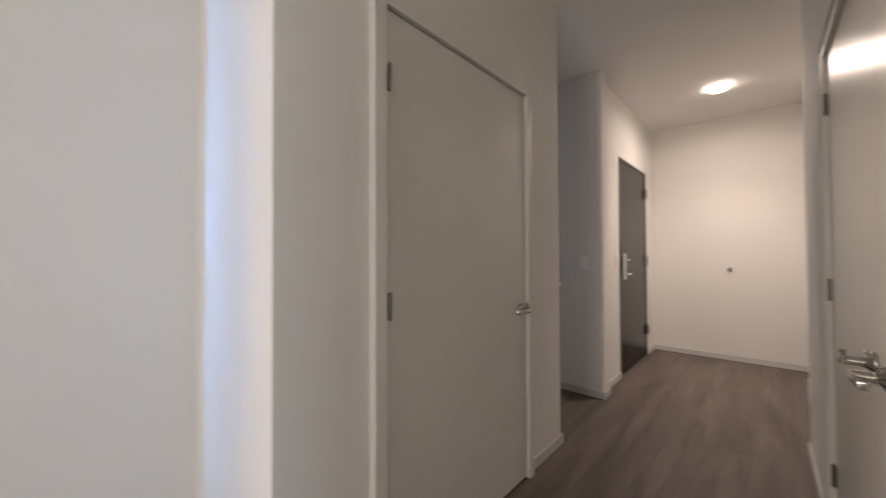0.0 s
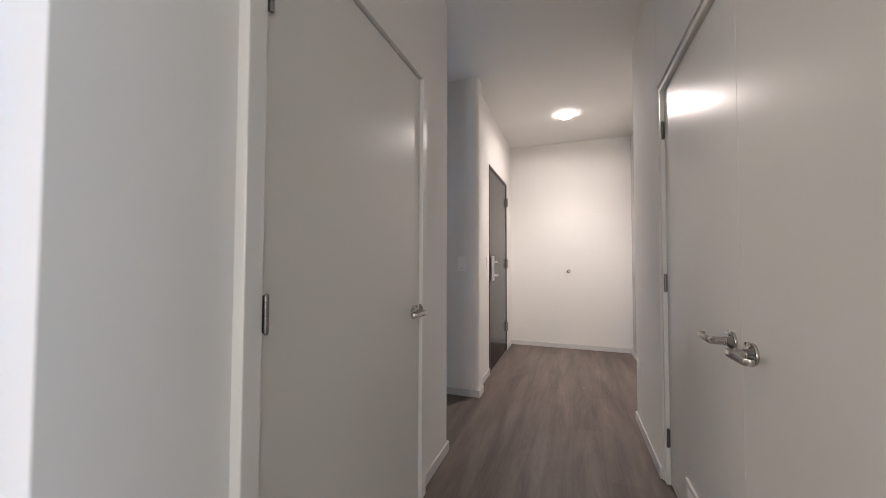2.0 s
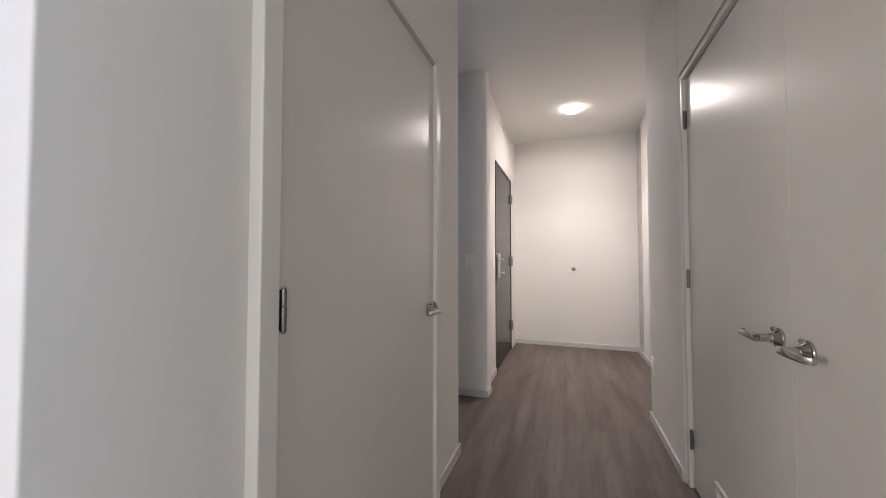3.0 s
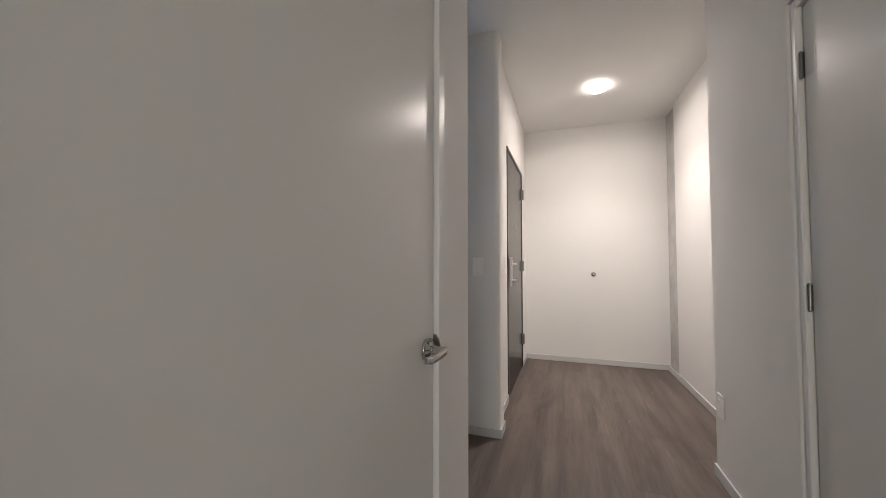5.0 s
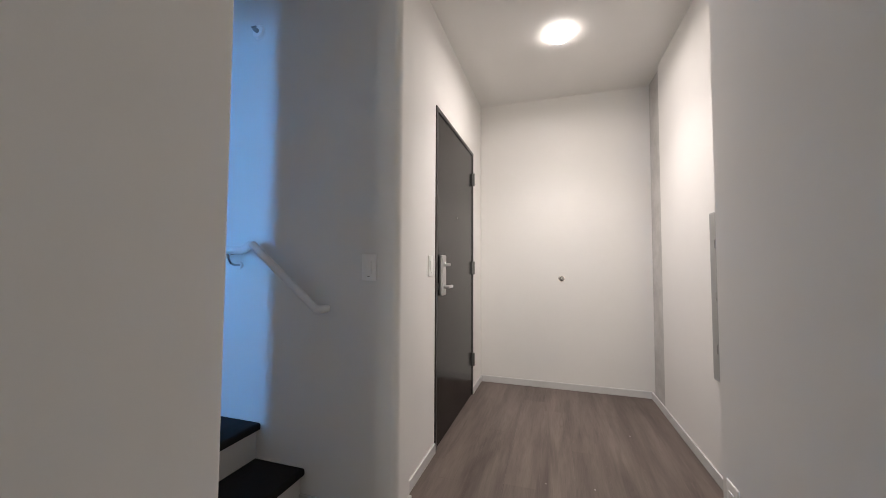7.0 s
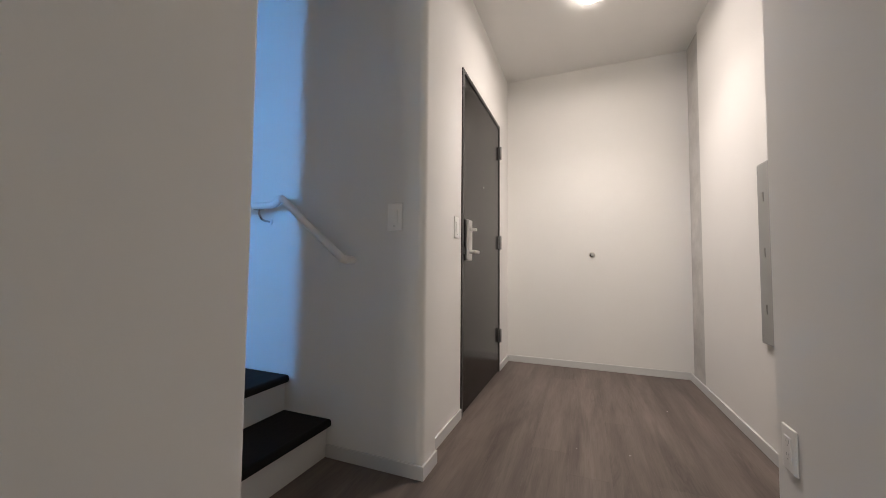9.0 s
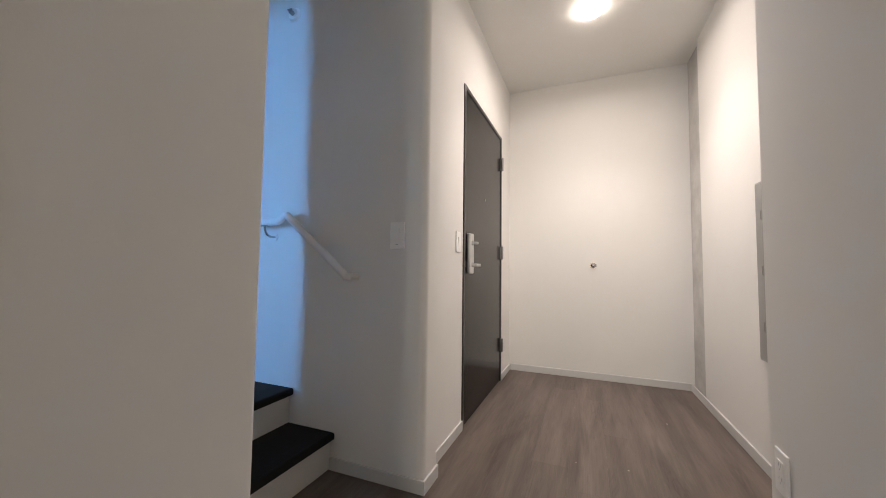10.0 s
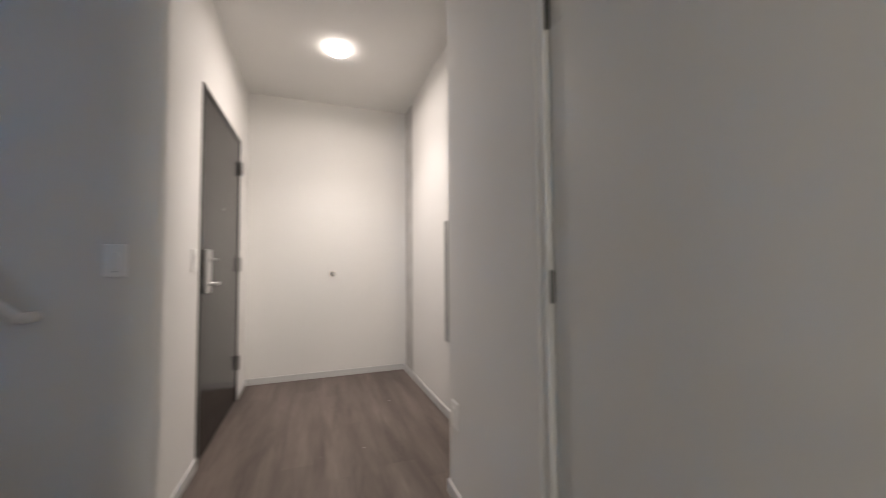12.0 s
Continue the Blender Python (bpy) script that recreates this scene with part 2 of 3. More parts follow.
def plan(x0, y0, x1, y1, round_corner="", r=0.012):
    """A rectangle in plan; one named corner (ne, nw, se, sw) is rounded as a corner bead is."""
    out = []
    for key, x, y, sx, sy, start in (("sw", x0, y0, 1, 1, 180), ("se", x1, y0, -1, 1, 270), ("ne", x1, y1, -1, -1, 0), ("nw", x0, y1, 1, -1, 90)):
        if key in round_corner:
            cx, cy = x + sx * r, y + sy * r
            out += [(cx + r * math.cos(radians(start + 9 * i)), cy + r * math.sin(radians(start + 9 * i))) for i in range(11)]
        else:
            out.append((x, y))
    return out


def tube(points, r, sides=14):
    """A round bar along a polyline with mitred joints."""
    bm = bmesh.new()
    pts = [Vector(p) for p in points]
    rings = []
    for i, p in enumerate(pts):
        before = (p - pts[i - 1]).normalized() if i else (pts[1] - p).normalized()
        after = (pts[i + 1] - p).normalized() if i + 1 < len(pts) else before
        t = (before + after).normalized()
        side = t.cross(Vector((0, 0, 1)))
        side = side.normalized() if side.length > 0.05 else Vector((0, 1, 0))
        up = side.cross(t).normalized()
        grow = 1.0 / max(0.5, t.dot(before))
        rings.append([bm.verts.new(p + r * (math.cos(2 * math.pi * k / sides) * side * (1 if abs(side.z) > 0.5 else 1) + math.sin(2 * math.pi * k / sides) * up * grow)) for k in range(sides)])
    for a, b in zip(rings, rings[1:]):
        for k in range(sides):
            bm.faces.new((a[k], a[(k + 1) % sides], b[(k + 1) % sides], b[k]))
    bm.faces.new(rings[0][::-1])
    bm.faces.new(rings[-1])
    return bm


# ---- setting: measures of the plan ----
H = 2.74
LX = -0.81      # corridor's left wall
RX = 0.352       # corridor's right wall
AX = 0.613      # alcove's right wall at its far end
SKEW = 0.0174   # it leans off the axis by one degree
EX = -0.885     # wall of the entry door
SY = 3.06       # wall of the stairs
FY = 5.118      # far wall
NY = 0.385      # front of the closet block
LY = 2.175      # end of the left wall
D = -0.05

white = "matt white painted plaster wall"


def wall(name, outline, z0=D, z1=H, label=white):
    return solid(name, prism(outline, z0, z1), WALL, label, "wall")


wall("wall_left_near", plan(LX - 0.12, NY, LX, 0.725, "se", 0.004))
wall("wall_left_far", plan(LX - 0.12, 1.745, LX, LY, "ne"))
wall("wall_left_head", plan(LX - 0.12, 0.725, LX, 1.745), 2.085)
wall("wall_closet_front", plan(-1.52, NY, LX - 0.12, NY + 0.12))
wall("wall_closet_back", plan(-1.62, LY - 0.12, LX - 0.12, LY, "nw", 0.02))
wall("wall_partition", plan(-1.62, -0.25, -1.52, LY - 0.12, "swse", 0.015))
wall("wall_stair", plan(-6.0, SY, -0.835, SY + 0.145, "se", 0.032), label="white painted wall beside the stairs with rounded corner")
wall("wall_entry_near", plan(EX - 0.14, SY + 0.145, EX, 3.705))
wall("wall_entry_far", plan(EX - 0.14, 4.735, EX, FY))
wall("wall_entry_head", plan(EX - 0.14, 3.705, EX, 4.735), 2.15)
wall("wall_far", plan(EX - 0.14, FY, AX + 0.18, FY + 0.14), label="plain white painted wall at the corridor's end")


def alcove_x(y):
    return AX + SKEW * (FY - y)


wall("wall_alcove", [(alcove_x(3.05), 3.05), (AX + 0.18, 3.05), (AX + 0.18, 4.785), (alcove_x(4.785) + 0.004, 4.785), (alcove_x(4.785), 4.781)])
wall("wall_alcove_return", plan(RX + 0.14, 2.91, AX + 0.18, 3.05))
wall("wall_right_far", plan(RX, 2.2845, RX + 0.14, 3.05, "sw", 0.016))
wall("wall_right_head", plan(RX, 0.505, RX + 0.14, 2.285), 2.085)
# Unseen corner at y=-0.05, set so the east lamp reaches the left wall.
wall("wall_right_near", plan(RX, -0.05, RX + 0.14, 0.505, "sw"))
# The room behind the camera is assumed; its openings hold the added lamps.
wall("wall_room_north", plan(RX + 0.14, -0.05, 2.74, 0.09))
for i, (y0, y1, z0, z1) in enumerate(((-3.5, -1.6, D, H), (-0.6, -0.05, D, H), (-1.6, -0.6, D, 0.4), (-1.6, -0.6, 2.4, H))):
    wall(f"wall_room_east_{i + 1}", plan(2.6, y0, 2.74, y1), z0, z1)
wall("wall_closet_rear_right", plan(RX + 0.7, 0.09, RX + 0.8, 2.91))
for i, (x0, x1, z0, z1) in enumerate(((-6.0, -5.4, D, H), (-3.82, -2.4, D, H), (-1.8, -1.1, D, H), (0.3, 1.85, D, H), (-1.1, 0.3, D, 0.5), (-1.1, 0.3, 2.5, H), (2.55, 2.74, D, H), (-5.4, -3.82, D, 0.5), (-5.4, -3.82, 2.5, H), (-2.4, -1.8, D, 0.3), (-2.4, -1.8, 2.5, H), (1.85, 2.55, D, 0.5), (1.85, 2.55, 2.5, H))):
    wall(f"wall_room_south_{i + 1}", plan(x0, -3.64, x1, -3.5), z0, z1)
wall("wall_room_west", plan(-6.14, -3.64, -6.0, SY + 0.145))
# Unseen wall added to keep the west lamp off the stair wall.
wall("wall_landing_west", plan(-2.69, -0.25, -2.55, SY))
# Unseen lintel added so the blue light fades out below the ceiling.
wall("wall_landing_lintel", plan(-2.55, LY - 0.12, -1.62, LY), 2.36)

solid("column", prism([(AX + 0.030, 4.785), (AX + 0.18, 4.785), (AX + 0.18, FY), (AX + 0.018, FY)], D, H), CONCRETE, "bare grey concrete column edge beside the wall", "column")

white_ceiling = "flat white painted ceiling"
solid("ceiling", box((-6.14, -3.64, H), (2.74, FY + 0.14, H + 0.16)), CEILING, white_ceiling, "ceiling")


def window(name, x0, x1, y, z0, z1, mullions, turn=0.0):
    """A fixed window: outer frame, upright mullions and panes."""
    w = thing(name, "assumed white window frame, out of view", "window", pose(0, 0, 0, 0, 0, turn) @ pose((x0 + x1) / 2, y, z0), "structure")
    half, h, t = (x1 - x0) / 2, z1 - z0, 0.045
    for lo, hi in (((-half, -0.03, 0), (-half + t, 0.03, h)), ((half - t, -0.03, 0), (half, 0.03, h)), ((-half + t, -0.03, 0), (half - t, 0.03, t)), ((-half + t, -0.03, h - t), (half - t, 0.03, h))):
        part("window_frame", box(lo, hi, 0.004), TRIM, w)
    for i in range(mullions):
        x = -half + (i + 1) * 2 * half / (mullions + 1)
        part("mullion", box((x - 0.02, -0.028, t), (x + 0.02, 0.028, h - t), 0.004), TRIM, w)
    return w


# Assumed windows, all out of view, set where the added lamps stand.
window("assumed_window_1", 1.85, 2.55, -3.6, 0.5, 2.5, 1)
window("assumed_window_5", -1.6, -0.6, -2.7, 0.4, 2.4, 0, 90.0)
window("assumed_window_2", -2.4, -1.8, -3.6, 0.3, 2.5, 0)
window("assumed_window_4", -1.1, 0.3, -3.6, 0.5, 2.5, 1)
window("assumed_window_3", -5.4, -3.82, -3.6, 0.5, 2.5, 1)


# ---- baseboards ----
def baseboard(x0, y0, x1, y1):
    bm = box((x0, y0, 0.0), (x1, y1, 0.058))
    top = [e for e in bm.edges if all(v.co.z > 0.05 for v in e.verts)]
    bmesh.ops.bevel(bm, geom=top, offset=0.003, segments=2, affect="EDGES", profile=0.5)
    return solid("baseboard", bm, BASE, "low white painted baseboard along the wall", "baseboard")


B = 0.011
baseboard(LX, NY, LX + B, 0.698)
baseboard(LX, 1.766, LX + B, LY + B)
baseboard(-1.34, LY, LX, LY + B)
baseboard(-1.52, NY - B, LX, NY)
baseboard(-1.33, SY - B, -0.835, SY)
baseboard(-0.835, SY - B, -0.835 + B, SY + 0.145)
baseboard(EX, SY + 0.145, EX + B, 3.70)
baseboard(EX, 4.74, EX + B, FY - B)
baseboard(EX, FY - B, AX - B, FY)
bm = prism([(alcove_x(3.06) - B, 3.05 + B), (alcove_x(3.06), 3.05 + B), (AX, FY - 0.001), (AX - B, FY - 0.001)], 0.0, 0.058)
top = [e for e in bm.edges if all(v.co.z > 0.05 for v in e.verts)]
bmesh.ops.bevel(bm, geom=top, offset=0.003, segments=2, affect="EDGES", profile=0.5)
solid("baseboard", bm, BASE, "low white painted baseboard along the wall", "baseboard")
baseboard(RX, 3.05, AX + 0.02, 3.05 + B)
baseboard(RX - B, 2.30, RX, 3.05 + B)
baseboard(RX - B, -0.05, RX, 0.483)


# ---- doors ----
def lever(parent, origin, out, along):
    """A lever handle: round rose, thumb collar, neck and a flat blade with a square end. out: +1 or -1 along x; along: +1 or -1 along y."""
    h = new("lever_handle")
    h.parent = parent
    h.location = origin
    tagged(h, "satin nickel lever handle")
    bm = rod((0, 0, 0), (out * 0.008, 0, 0), 0.031, 32, None, None, 0.002)
    rod((out * 0.008, 0, 0), (out * 0.020, 0, 0), 0.025, 28, bm, 0.0125)
    part("rose", bm, STEEL, h)
    part("neck", rod((out * 0.012, 0, 0), (out * 0.060, 0, 0), 0.0120, 24, None, None, 0.0015), STEEL, h)
    part("collar", rod((out * 0.020, 0, 0), (out * 0.025, 0, 0), 0.0140, 24, None, None, 0.001), STEEL, h)
    bm = bmesh.new()
    rows = []
    for y, x, hz, hx in ((-0.013, 0.058, 0.0102, 0.0052), (0.0, 0.060, 0.0108, 0.0058), (0.03, 0.0615, 0.0098, 0.0052), (0.072, 0.061, 0.0090, 0.0046), (0.101, 0.059, 0.0090, 0.0044), (0.108, 0.046, 0.0090, 0.0046)):
        ring = []
        for k in range(12):
            a = 2 * math.pi * k / 12
            c, s = math.cos(a), math.sin(a)
            q = 0.38
            ring.append(bm.verts.new((out * (x + hx * math.copysign(abs(c) ** q, c)), along * y, hz * math.copysign(abs(s) ** q, s))))
        rows.append(ring)
    for a, b in zip(rows, rows[1:]):
        for k in range(12):
            bm.faces.new((a[k], a[(k + 1) % 12], b[(k + 1) % 12], b[k]))
    bm.faces.new(rows[0])
    bm.faces.new(rows[-1][::-1])
    part("lever", bm, STEEL, h)
    part("privacy_pin", rod((out * 0.012, 0, 0.028), (out * 0.020, 0, 0.028), 0.006, 14), STEEL, h)
    return h


def hinge(parent, x, y, z, out, mat, half=0.05, r=0.0085):
    """A butt hinge: five knuckles, two tips and the thin edge of its leaves."""
    h = new("hinge")
    h.parent = parent
    h.location = (x, y, z)
    step = 2 * half / 5
    for i in range(5):
        part("knuckle", rod((0, 0, -half + i * step + 0.0003), (0, 0, -half + (i + 1) * step - 0.0003), r, 14), mat, h)
    bm = rod((0, 0, half), (0, 0, half + 0.004), r * 0.85, 14, None, 0.004)
    rod((0, 0, -half), (0, 0, -half - 0.004), r * 0.85, 14, bm, 0.004)
    part("hinge_tip", bm, mat, h)
    part("hinge_leaf", box((-out * 0.018 if out > 0 else 0.0, -0.0015, -half), (0.0 if out > 0 else 0.018, 0.0015, half)), mat, h)
    return h


def metal_frame(door, face, wall_x, out, y0, y1, top, face_width, mat, reveal):
    """A pressed steel frame that stands proud of the wall: two jambs and a head, each with a rebate for the leaf."""
    back = wall_x - out * 0.14
    for name, a, b in (("jamb", y0 - face_width, y0), ("jamb", y1, y1 + face_width)):
        part(name, box((min(face, back), a, 0.0), (max(face, back), b, top + face_width), 0.003), mat, door)
    part("head", box((min(face, back), y0 + 0.0005, top), (max(face, back), y1 - 0.0005, top + face_width - 0.0005), 0.003), mat, door)
    stop = face - out * (reveal + 0.046)
    for a, b, z0, z1 in ((y0, y0 + 0.014, 0.0, top), (y1 - 0.014, y1, 0.0, top), (y0 + 0.014, y1 - 0.014, top - 0.014, top)):
        part("stop", box((min(stop, back), a, z0), (max(stop, back), b, z1)), mat, door)


def leaf(door, face, out, y0, y1, z0, z1, mat, label):
    x0, x1 = sorted((face, face - out * 0.044))
    return part("leaf", box((x0, y0, z0), (x1, y1, z1), 0.001), mat, door, label)


def strike(door, x, y, z, out):
    """A strike plate whose lip curls out of the gap in a flat arc."""
    part("strike_plate", box((min(x, x + out * 0.010), y - 0.002, z - 0.04), (max(x, x + out * 0.010), y + 0.0015, z + 0.022), 0.001), STEEL_DARK, door)
    arc = [(0.022 * math.sin(math.pi * k / 14) ** 0.7, 0.028 * math.cos(math.pi * k / 14)) for k in range(15)]
    bm = prism([(out * u, v) for u, v in arc], -0.0015, 0.0015)
    bmesh.ops.transform(bm, matrix=pose(x, y, z - 0.010, 90, 0, 0), verts=bm.verts)
    part("strike_lip", bm, STEEL_DARK, door)


# closet door on the left
door = thing("door_1", "closed light grey painted flush door in a white steel frame", "door", None, "structure")
L_FACE = LX + 0.032
metal_frame(door, L_FACE, LX, 1, 0.751, 1.712, 2.052, 0.052, FRAME, 0.018)
leaf(door, L_FACE - 0.018, 1, 0.7630, 1.7085, 0.012, 2.046, LEAF, "light grey semi-gloss door leaf")
for z in (0.24, 1.02, 1.80):
    hinge(door, L_FACE + 0.003, 0.7590, z, 1, HINGE, 0.0445, 0.0060)
# Dark strips put the shade of the hinge and head gaps into colour.
part("seal", box((L_FACE - 0.0635, 0.7515, 0.012), (L_FACE - 0.021, 0.7625, 2.046)), GAP_SHADE, door, "dark strip standing in for the shade in the door gap")
part("seal", box((L_FACE - 0.0635, 0.7635, 2.0465), (L_FACE - 0.026, 1.7080, 2.0515)), GAP_SHADE, door, "dark strip standing in for the shade in the door gap")
lever(door, (L_FACE - 0.018, 1.645, 0.905), 1, -1)
strike(door, L_FACE - 0.018, 1.7105, 0.915, 1)

# double closet doors on the right
door = thing("door_2", "closed pair of light grey painted flush doors in a steel frame", "double door", None, "structure")
R_FACE = RX + 0.007
R_LEAF = RX + 0.026
metal_frame(door, R_FACE, RX, -1, 0.535, 2.255, 2.052, 0.029, FRAME, 0.019)
leaf(door, R_LEAF, -1, 1.3935, 2.2475, 0.012, 2.046, LEAF, "light grey semi-gloss door leaf with a low vent")
leaf(door, R_LEAF, -1, 0.5385, 1.3915, 0.012, 2.046, LEAF, "light grey semi-gloss door leaf")
for z in (0.24, 1.035, 1.84):
    hinge(door, R_LEAF - 0.009, 2.247, z, -1, HINGE, 0.0445, 0.0066)
    hinge(door, R_LEAF - 0.009, 0.544, z, -1, HINGE, 0.0445, 0.0066)
# The pair's gaps get their shade from dark strips as well.
part("seal", box((R_LEAF + 0.007, 2.2480, 0.012), (R_LEAF + 0.0445, 2.2545, 2.046)), GAP_SHADE, door, "dark strip standing in for the shade in the door gap")
part("seal", box((R_LEAF + 0.008, 0.5390, 2.0465), (R_LEAF + 0.0445, 2.2475, 2.0515)), GAP_SHADE, door, "dark strip standing in for the shade in the door gap")
part("hinge_plate", box((R_LEAF - 0.0015, 2.190, 1.7955), (R_LEAF + 0.001, 2.240, 1.8845), 0.0004, 1), LEAF, door, "painted hinge plate on the leaf")
lever(door, (R_LEAF, 1.455, 0.90), -1, 1)
lever(door, (R_LEAF, 1.322, 0.892), -1, -1)
vent = new("vent_grille")
vent.parent = door
tagged(vent, "white louvred vent grille low in the door")
VX = R_LEAF
for lo, hi in (((1.52, 0.185), (1.96, 0.205)), ((1.52, 0.045), (1.96, 0.065)), ((1.52, 0.065), (1.54, 0.185)), ((1.94, 0.065), (1.96, 0.185))):
    part("vent_frame", box((VX - 0.010, lo[0], lo[1]), (VX + 0.002, hi[0], hi[1]), 0.002), TRIM, vent)
for i in range(8):
    z = 0.072 + i * 0.0145
    bm = box((-0.007, 1.54, -0.001), (0.007, 1.94, 0.001))
    bmesh.ops.transform(bm, matrix=pose(VX - 0.004, 0, z, 0, -42, 0), verts=bm.verts)
    part("slat", bm, TRIM, vent)

# entry door
door = thing("door_3", "closed dark brown flush entry door in a dark steel frame", "door", None, "structure")
E_FACE = EX + 0.008
metal_frame(door, E_FACE, EX, 1, 3.735, 4.715, 2.118, 0.030, DARK_FRAME, 0.006)
leaf(door, E_FACE - 0.006, 1, 3.739, 4.711, 0.010, 2.114, DARK, "dark brown laminate door leaf")
for z in (0.31, 1.11, 1.90):
    hinge(door, E_FACE + 0.011, 4.713, z, 1, STEEL_DARK, 0.055, 0.011)
lock = new("lock_set")
lock.parent = door
lock.location = (E_FACE - 0.006, 3.812, 1.070)
tagged(lock, "tall satin nickel lock plate with thumb turn and lever")
part("lock_plate", box((0.0, -0.040, -0.13), (0.026, 0.042, 0.128), 0.006, 3), SATIN, lock)
bm = rod((0.020, 0.004, 0.068), (0.034, 0.004, 0.068), 0.017, 24, None, None, 0.002)
part("thumb_turn_base", bm, SATIN, lock)
part("thumb_turn", box((0.034, -0.001, 0.058), (0.062, 0.028, 0.076), 0.005), SATIN, lock)
part("neck", rod((0.020, 0.0, -0.075), (0.058, 0.0, -0.075), 0.012, 20), SATIN, lock)
part("lever", box((0.046, -0.012, -0.085), (0.062, 0.088, -0.065), 0.006, 3), SATIN, lock)
bm = box((0.030, 0.066, -0.086), (0.060, 0.090, -0.067), 0.005, 2)
part("lever_return", bm, SATIN, lock)
part("peephole", rod((E_FACE - 0.006, 4.21, 1.49), (E_FACE - 0.002, 4.21, 1.49), 0.008, 18), STEEL_DARK, door)
part("latch_bolt", box((E_FACE - 0.02, 3.7355, 0.98), (E_FACE + 0.004, 3.7395, 1.02)), STEEL_DARK, door)


# ---- stairs ----
stairs = thing("stairs", "short stairs with black vinyl treads and white risers", "stairs", None, "structure")


def tread(x0, x1, y0, y1, z):
    """A tread with a rounded nosing along its east edge."""
    bm = box((x0, y0, z - 0.038), (x1, y1, z))
    nose = [e for e in bm.edges if all(abs(v.co.x - x1) < 1e-5 for v in e.verts) and abs(e.verts[0].co.z - e.verts[1].co.z) < 1e-5]
    bmesh.ops.bevel(bm, geom=nose, offset=0.014, segments=4, affect="EDGES", profile=0.5)
    return bm


part("riser", box((-1.36, LY + 0.002, 0.0), (-1.332, SY - 0.002, 0.137)), TRIM, stairs)
part("tread", tread(-1.60, -1.308, LY + 0.002, SY - 0.002, 0.175), TREAD, stairs)
part("riser", box((-1.62, LY + 0.002, 0.137), (-1.598, SY - 0.002, 0.312)), TRIM, stairs)
part("landing", tread(-2.548, -1.574, LY + 0.002, SY - 0.002, 0.35), TREAD, stairs, "black vinyl landing")
part("riser", box((-2.548, LY - 0.02, 0.0), (-1.624, LY, 0.35)), TRIM, stairs)

for x0, x1, z in ((-1.60, -1.316, 0.175), (-2.548, -1.582, 0.35)):
    part("caulk_bead", box((x0, SY - 0.0055, z - 0.001), (x1, SY - 0.0005, z + 0.004), 0.001, 1), TRIM, stairs, "thin white caulk bead")

RY = SY - 0.075
rail = thing("handrail", "off-white painted round handrail on steel wall brackets", "handrail")
part("rail", tube([(-1.20, SY - 0.004, 0.928), (-1.20, RY + 0.012, 0.928), (-1.212, RY, 0.934), (-1.580, RY, 1.231), (-1.596, RY, 1.232), (-1.618, RY, 1.212), (-1.645, RY, 1.203), (-2.45, RY, 1.196)], 0.018, 18), RAIL, rail)
for x, z in ((-1.735, 1.202), (-2.3, 1.197)):
    bracket = new("bracket")
    bracket.parent = rail
    bracket.location = (x, RY, z)
    tagged(bracket, "curved steel wall bracket")
    part("arm", tube([(0, 0, -0.016), (0, 0.004, -0.040), (0, 0.018, -0.062), (0, 0.040, -0.072), (0, 0.073, -0.072)], 0.0055, 10), STEEL, bracket)
    part("wall_plate", rod((0, 0.069, -0.072), (0, 0.075, -0.072), 0.019, 22), RAIL, bracket)
    part("saddle", box((-0.025, -0.012, -0.021), (0.025, 0.012, -0.016), 0.002), STEEL, bracket)


# ---- fixtures ----
light = thing("ceiling_light", "round flat white ceiling light, switched on", "ceiling light", pose(*LAMP))
bm = rod((0, 0, -0.008), (0, 0, 0.0), 0.0750, 64, None, 0.0760)
part("trim_ring", bm, PLASTIC, light)
bm = bmesh.new()
rings = [[bm.verts.new((r * math.cos(2 * math.pi * k / 56), r * math.sin(2 * math.pi * k / 56), z)) for k in range(56)] for r, z in ((0.0800, -0.001), (0.0815, -0.012), (0.0780, -0.023), (0.0680, -0.033), (0.0500, -0.040), (0.0220, -0.043))]
for a, b in zip(rings, rings[1:]):
    for k in range(56):
        bm.faces.new((a[k], a[(k + 1) % 56], b[(k + 1) % 56], b[k]))
bm.faces.new(rings[-1])
part("diffuser", bm, DIFFUSER, light)


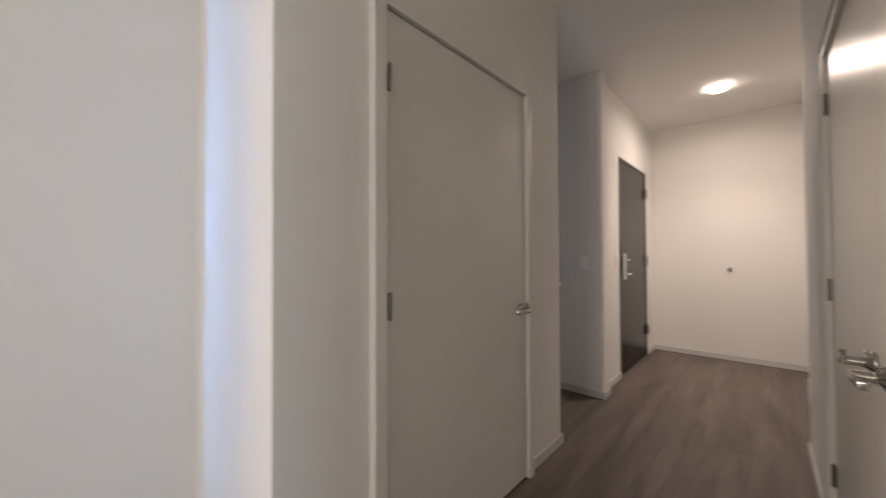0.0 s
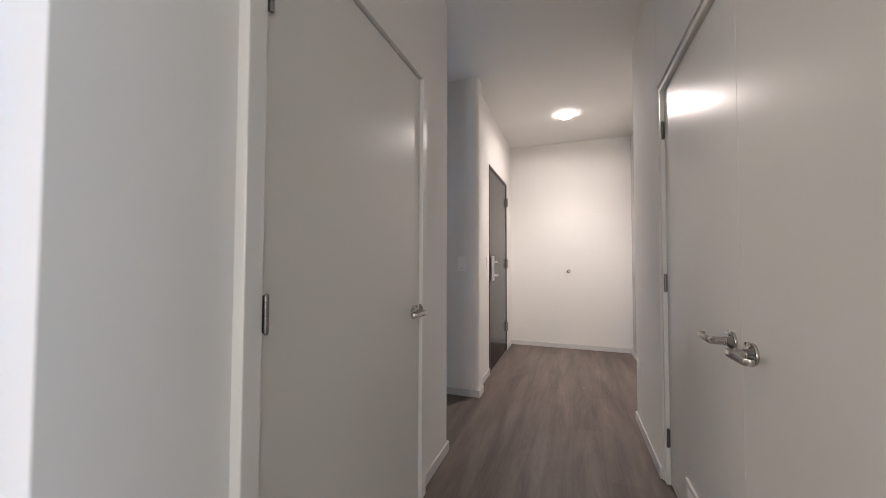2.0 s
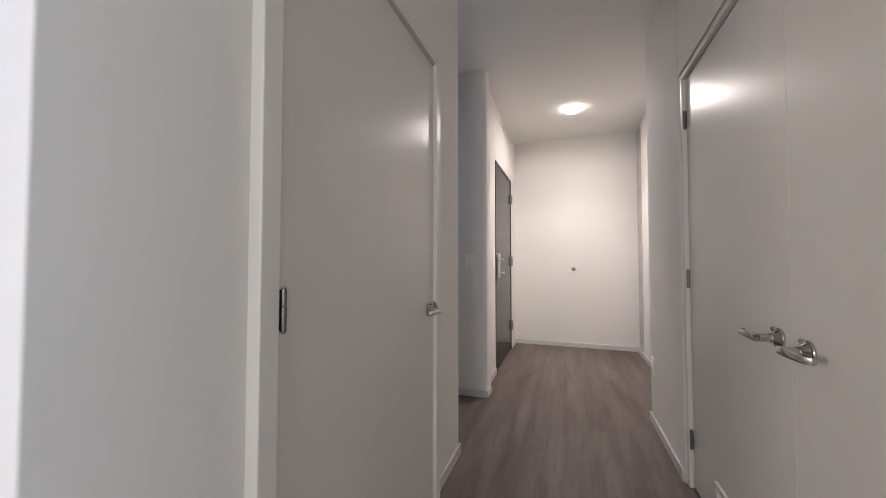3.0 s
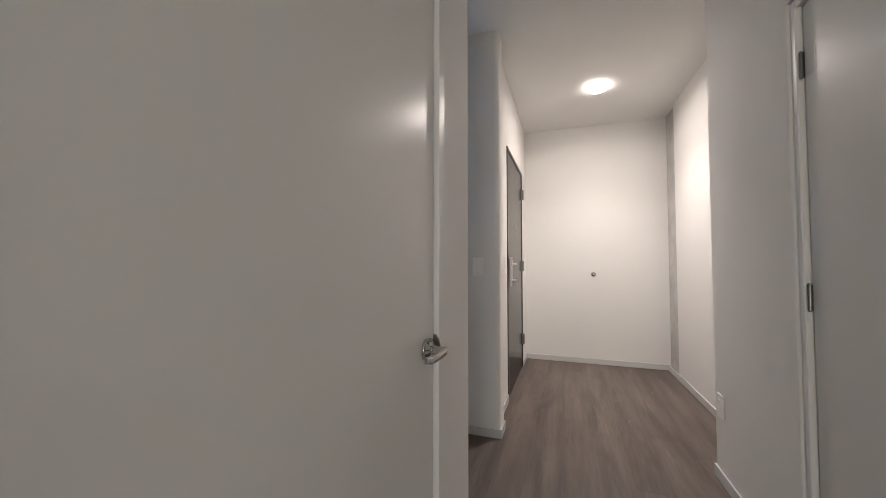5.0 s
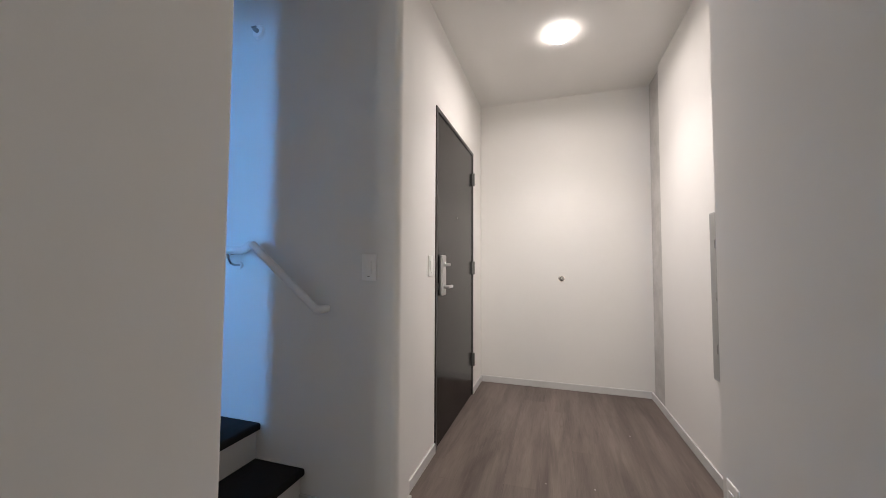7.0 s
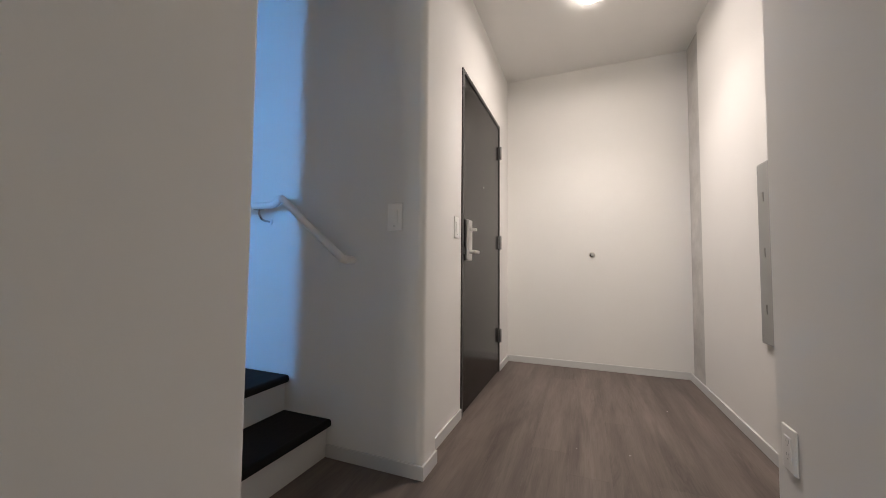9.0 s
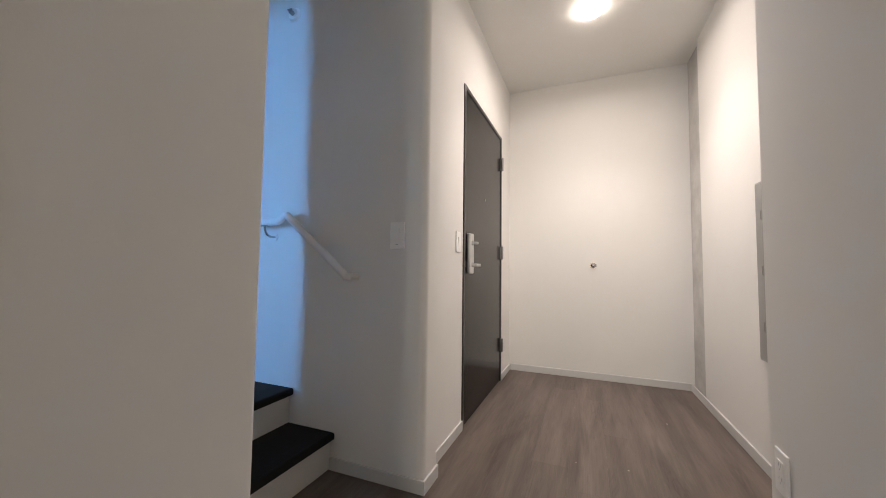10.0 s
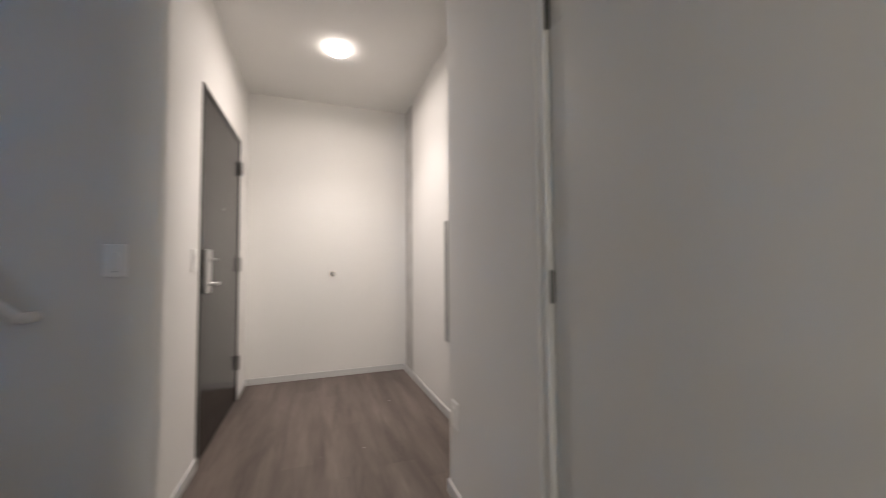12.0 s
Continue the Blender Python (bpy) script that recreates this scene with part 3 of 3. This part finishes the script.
def plate(name, m, label, category, kind_of):
    """A rectangular wall plate facing +x of its own axes, with a rocker or a duplex insert."""
    p = thing(name, label, category, m)
    bm = box((0.0, -0.038, -0.062), (0.007, 0.038, 0.062), 0.004, 3)
    part("cover_plate", bm, PLASTIC, p)
    if kind_of == "rocker":
        bm = box((0.004, -0.0165, -0.033), (0.0075, 0.0165, 0.033), 0.001)
        part("rocker_frame", bm, PLASTIC, p)
        bm = box((-0.002, -0.0145, -0.030), (0.003, 0.0145, 0.030), 0.001)
        bmesh.ops.transform(bm, matrix=pose(0.0075, 0, 0, 0, 3.5, 0), verts=bm.verts)
        part("rocker", bm, PLASTIC, p)
        part("indicator", box((0.0085, -0.006, -0.043), (0.009, 0.006, -0.040)), STEEL_DARK, p)
    else:
        part("receptacle", box((0.004, -0.0165, -0.034), (0.009, 0.0165, 0.034), 0.0015), PLASTIC, p)
        for z in (-0.019, 0.019):
            for y, h in ((-0.0065, 0.0045), (0.0065, 0.0055)):
                part("slot", box((0.0088, y - 0.0007, z - h + 0.003), (0.0092, y + 0.0007, z + h + 0.003)), PANEL, p)
            part("ground_hole", rod((0.0088, 0, z - 0.009), (0.0093, 0, z - 0.009), 0.0018, 10), PANEL, p)
    for z in (-0.048, 0.048):
        part("screw", rod((0.0055, 0, z), (0.0066, 0, z), 0.003, 12), PLASTIC, p)
    return p


plate("light_switch", pose(-0.980, SY, 1.123, 0, 0, -90), "white rocker light switch on the wall beside the stairs", "light switch", "rocker")
plate("light_switch", pose(EX, 3.612, 1.130, 0, 0, 0), "white rocker light switch beside the entry door", "light switch", "rocker")
plate("wall_outlet", pose(RX, 2.972, 0.395, 0, 0, 180), "white duplex wall outlet low on the wall", "wall outlet", "duplex")

stop = thing("door_stop", "small round chrome door bumper on the far wall", "door stop", pose(-0.123, FY, 1.012))
part("base", rod((0, 0, 0), (0, -0.005, 0), 0.029, 32, None, 0.027), STEEL, stop)
part("stem", rod((0, -0.005, 0), (0, -0.012, 0), 0.020, 28), RUBBER, stop)
bm = bmesh.new()
bmesh.ops.create_uvsphere(bm, u_segments=28, v_segments=16, radius=0.024)
bmesh.ops.transform(bm, matrix=pose(0, -0.016, 0) @ Matrix.Diagonal((1, 0.6, 1, 1)), verts=bm.verts)
part("bumper", bm, STEEL, stop, "rounded satin steel bumper")

sprinkler = thing("sprinkler", "white sidewall sprinkler head high on the stair wall", "sprinkler", pose(-1.655, SY, 2.36))
part("escutcheon", rod((0, 0, 0), (0, -0.012, 0), 0.040, 32, None, 0.030), PLASTIC, sprinkler)
part("nozzle", rod((0, -0.010, 0), (0, -0.032, 0), 0.012, 18), STEEL_DARK, sprinkler)
part("deflector", box((-0.016, -0.040, 0.006), (0.016, -0.030, 0.009), 0.001), STEEL_DARK, sprinkler)

panel = thing("electrical_panel", "grey enamelled electrical panel cover with screws", "electrical panel", pose(alcove_x(3.665), 3.665, 0.98, 0, 0, 1.0))
bm = box((-0.020, -0.20, -0.44), (0.0, 0.20, 0.44))
front = [e for e in bm.edges if all(v.co.x < -0.015 for v in e.verts)]
bmesh.ops.bevel(bm, geom=front, offset=0.012, segments=2, affect="EDGES", profile=0.5)
part("cover", bm, PANEL, panel)
part("panel_door", box((-0.0215, -0.155, -0.36), (-0.019, 0.125, 0.36), 0.001), PANEL, panel)
for z in (-0.27, 0.0, 0.27):
    part("panel_hinge", rod((-0.021, 0.130, z - 0.022), (-0.021, 0.130, z + 0.022), 0.0025, 10), STEEL_DARK, panel)
for y in (-0.182, 0.182):
    for z in (-0.40, 0.02, 0.40):
        part("screw", rod((-0.0185, y, z), (-0.0215, y, z), 0.0045, 14), STEEL_DARK, panel)

for x, y, size in ((0.289, 4.30, 0.005), (0.008, 3.614, 0.004), (-0.231, 3.59, 0.003)):
    crumb = solid("plaster_crumb", box((-size, -size * 0.6, -size * 0.4), (size, size * 0.6, size * 0.4), size * 0.35, 1), CONCRETE, "tiny pale plaster crumb lying on the plank floor", "debris", "", "crumbs on the floor")
    crumb.matrix_world = pose(x, y, size * 0.4, 0, 0, 900 * x)


# ---- floor ----
floor = solid("floor", box((-6.14, -3.64, -0.2), (2.74, FY + 0.14, -0.008)), SUBFLOOR, "grey-brown oak-look vinyl plank floor", "floor")
PW, PL, GAP = 0.178, 1.22, 0.0002
meshes = {}


def plank_mesh(w, length):
    key = (round(w, 3), round(length, 3))
    if key not in meshes:
        bm = box((0, 0, -0.007), (w - GAP, length - GAP, 0.0))
        top = [e for e in bm.edges if all(v.co.z > -0.001 for v in e.verts)]
        bmesh.ops.bevel(bm, geom=top, offset=0.0002, segments=1, affect="EDGES")
        meshes[key] = finish(bm, "plank", PLANK, False)
    return meshes[key]


def lay(x0, x1, y0, y1):
    x, column = x0, 0
    while x < x1 - 0.01:
        w = min(PW, x1 - x)
        y = y0 - PL * ((column * 0.37 + 0.11 * (column % 3)) % 1.0)
        while y < y1 - 0.01:
            a, b = max(y, y0), min(y + PL, y1)
            if b - a > 0.02:
                ob = new("plank", plank_mesh(w, b - a))
                ob.location, ob.parent = (x, a, 0.0), floor
            y += PL
        x += PW
        column += 1


lay(-1.332, AX + 0.03, -0.05, FY)
lay(-1.62, 2.6, -3.5, -0.05)
lay(-1.52, -1.332, -0.05, NY)


def lay_rest(x0, x1, y0, y1):
    """The planks beyond the doorways, joined into one sheet of pieces."""
    bm = bmesh.new()
    x, column = x0, 0
    while x < x1 - 0.01:
        y = y0 - PL * ((column * 0.37) % 1.0)
        while y < y1 - 0.01:
            a, b, c = max(y, y0), min(y + PL, y1) - 0.001, min(x + PW, x1) - 0.001
            if b - a > 0.02:
                corners = [bm.verts.new((px, py, 0.0)) for px, py in ((x, a), (c, a), (c, b), (x, b))]
                under = [bm.verts.new((v.co.x, v.co.y, -0.007)) for v in corners]
                bm.faces.new(corners)
                for k in range(4):
                    bm.faces.new((corners[k], under[k], under[(k + 1) % 4], corners[(k + 1) % 4]))
            y += PL
        x += PW
        column += 1
    return bm


rest = part("planks", lay_rest(-6.0, -1.63, -3.5, LY - 0.13), PLANK, floor)
tagged(rest, "grey-brown vinyl planks of the room beyond", kind="stuff")
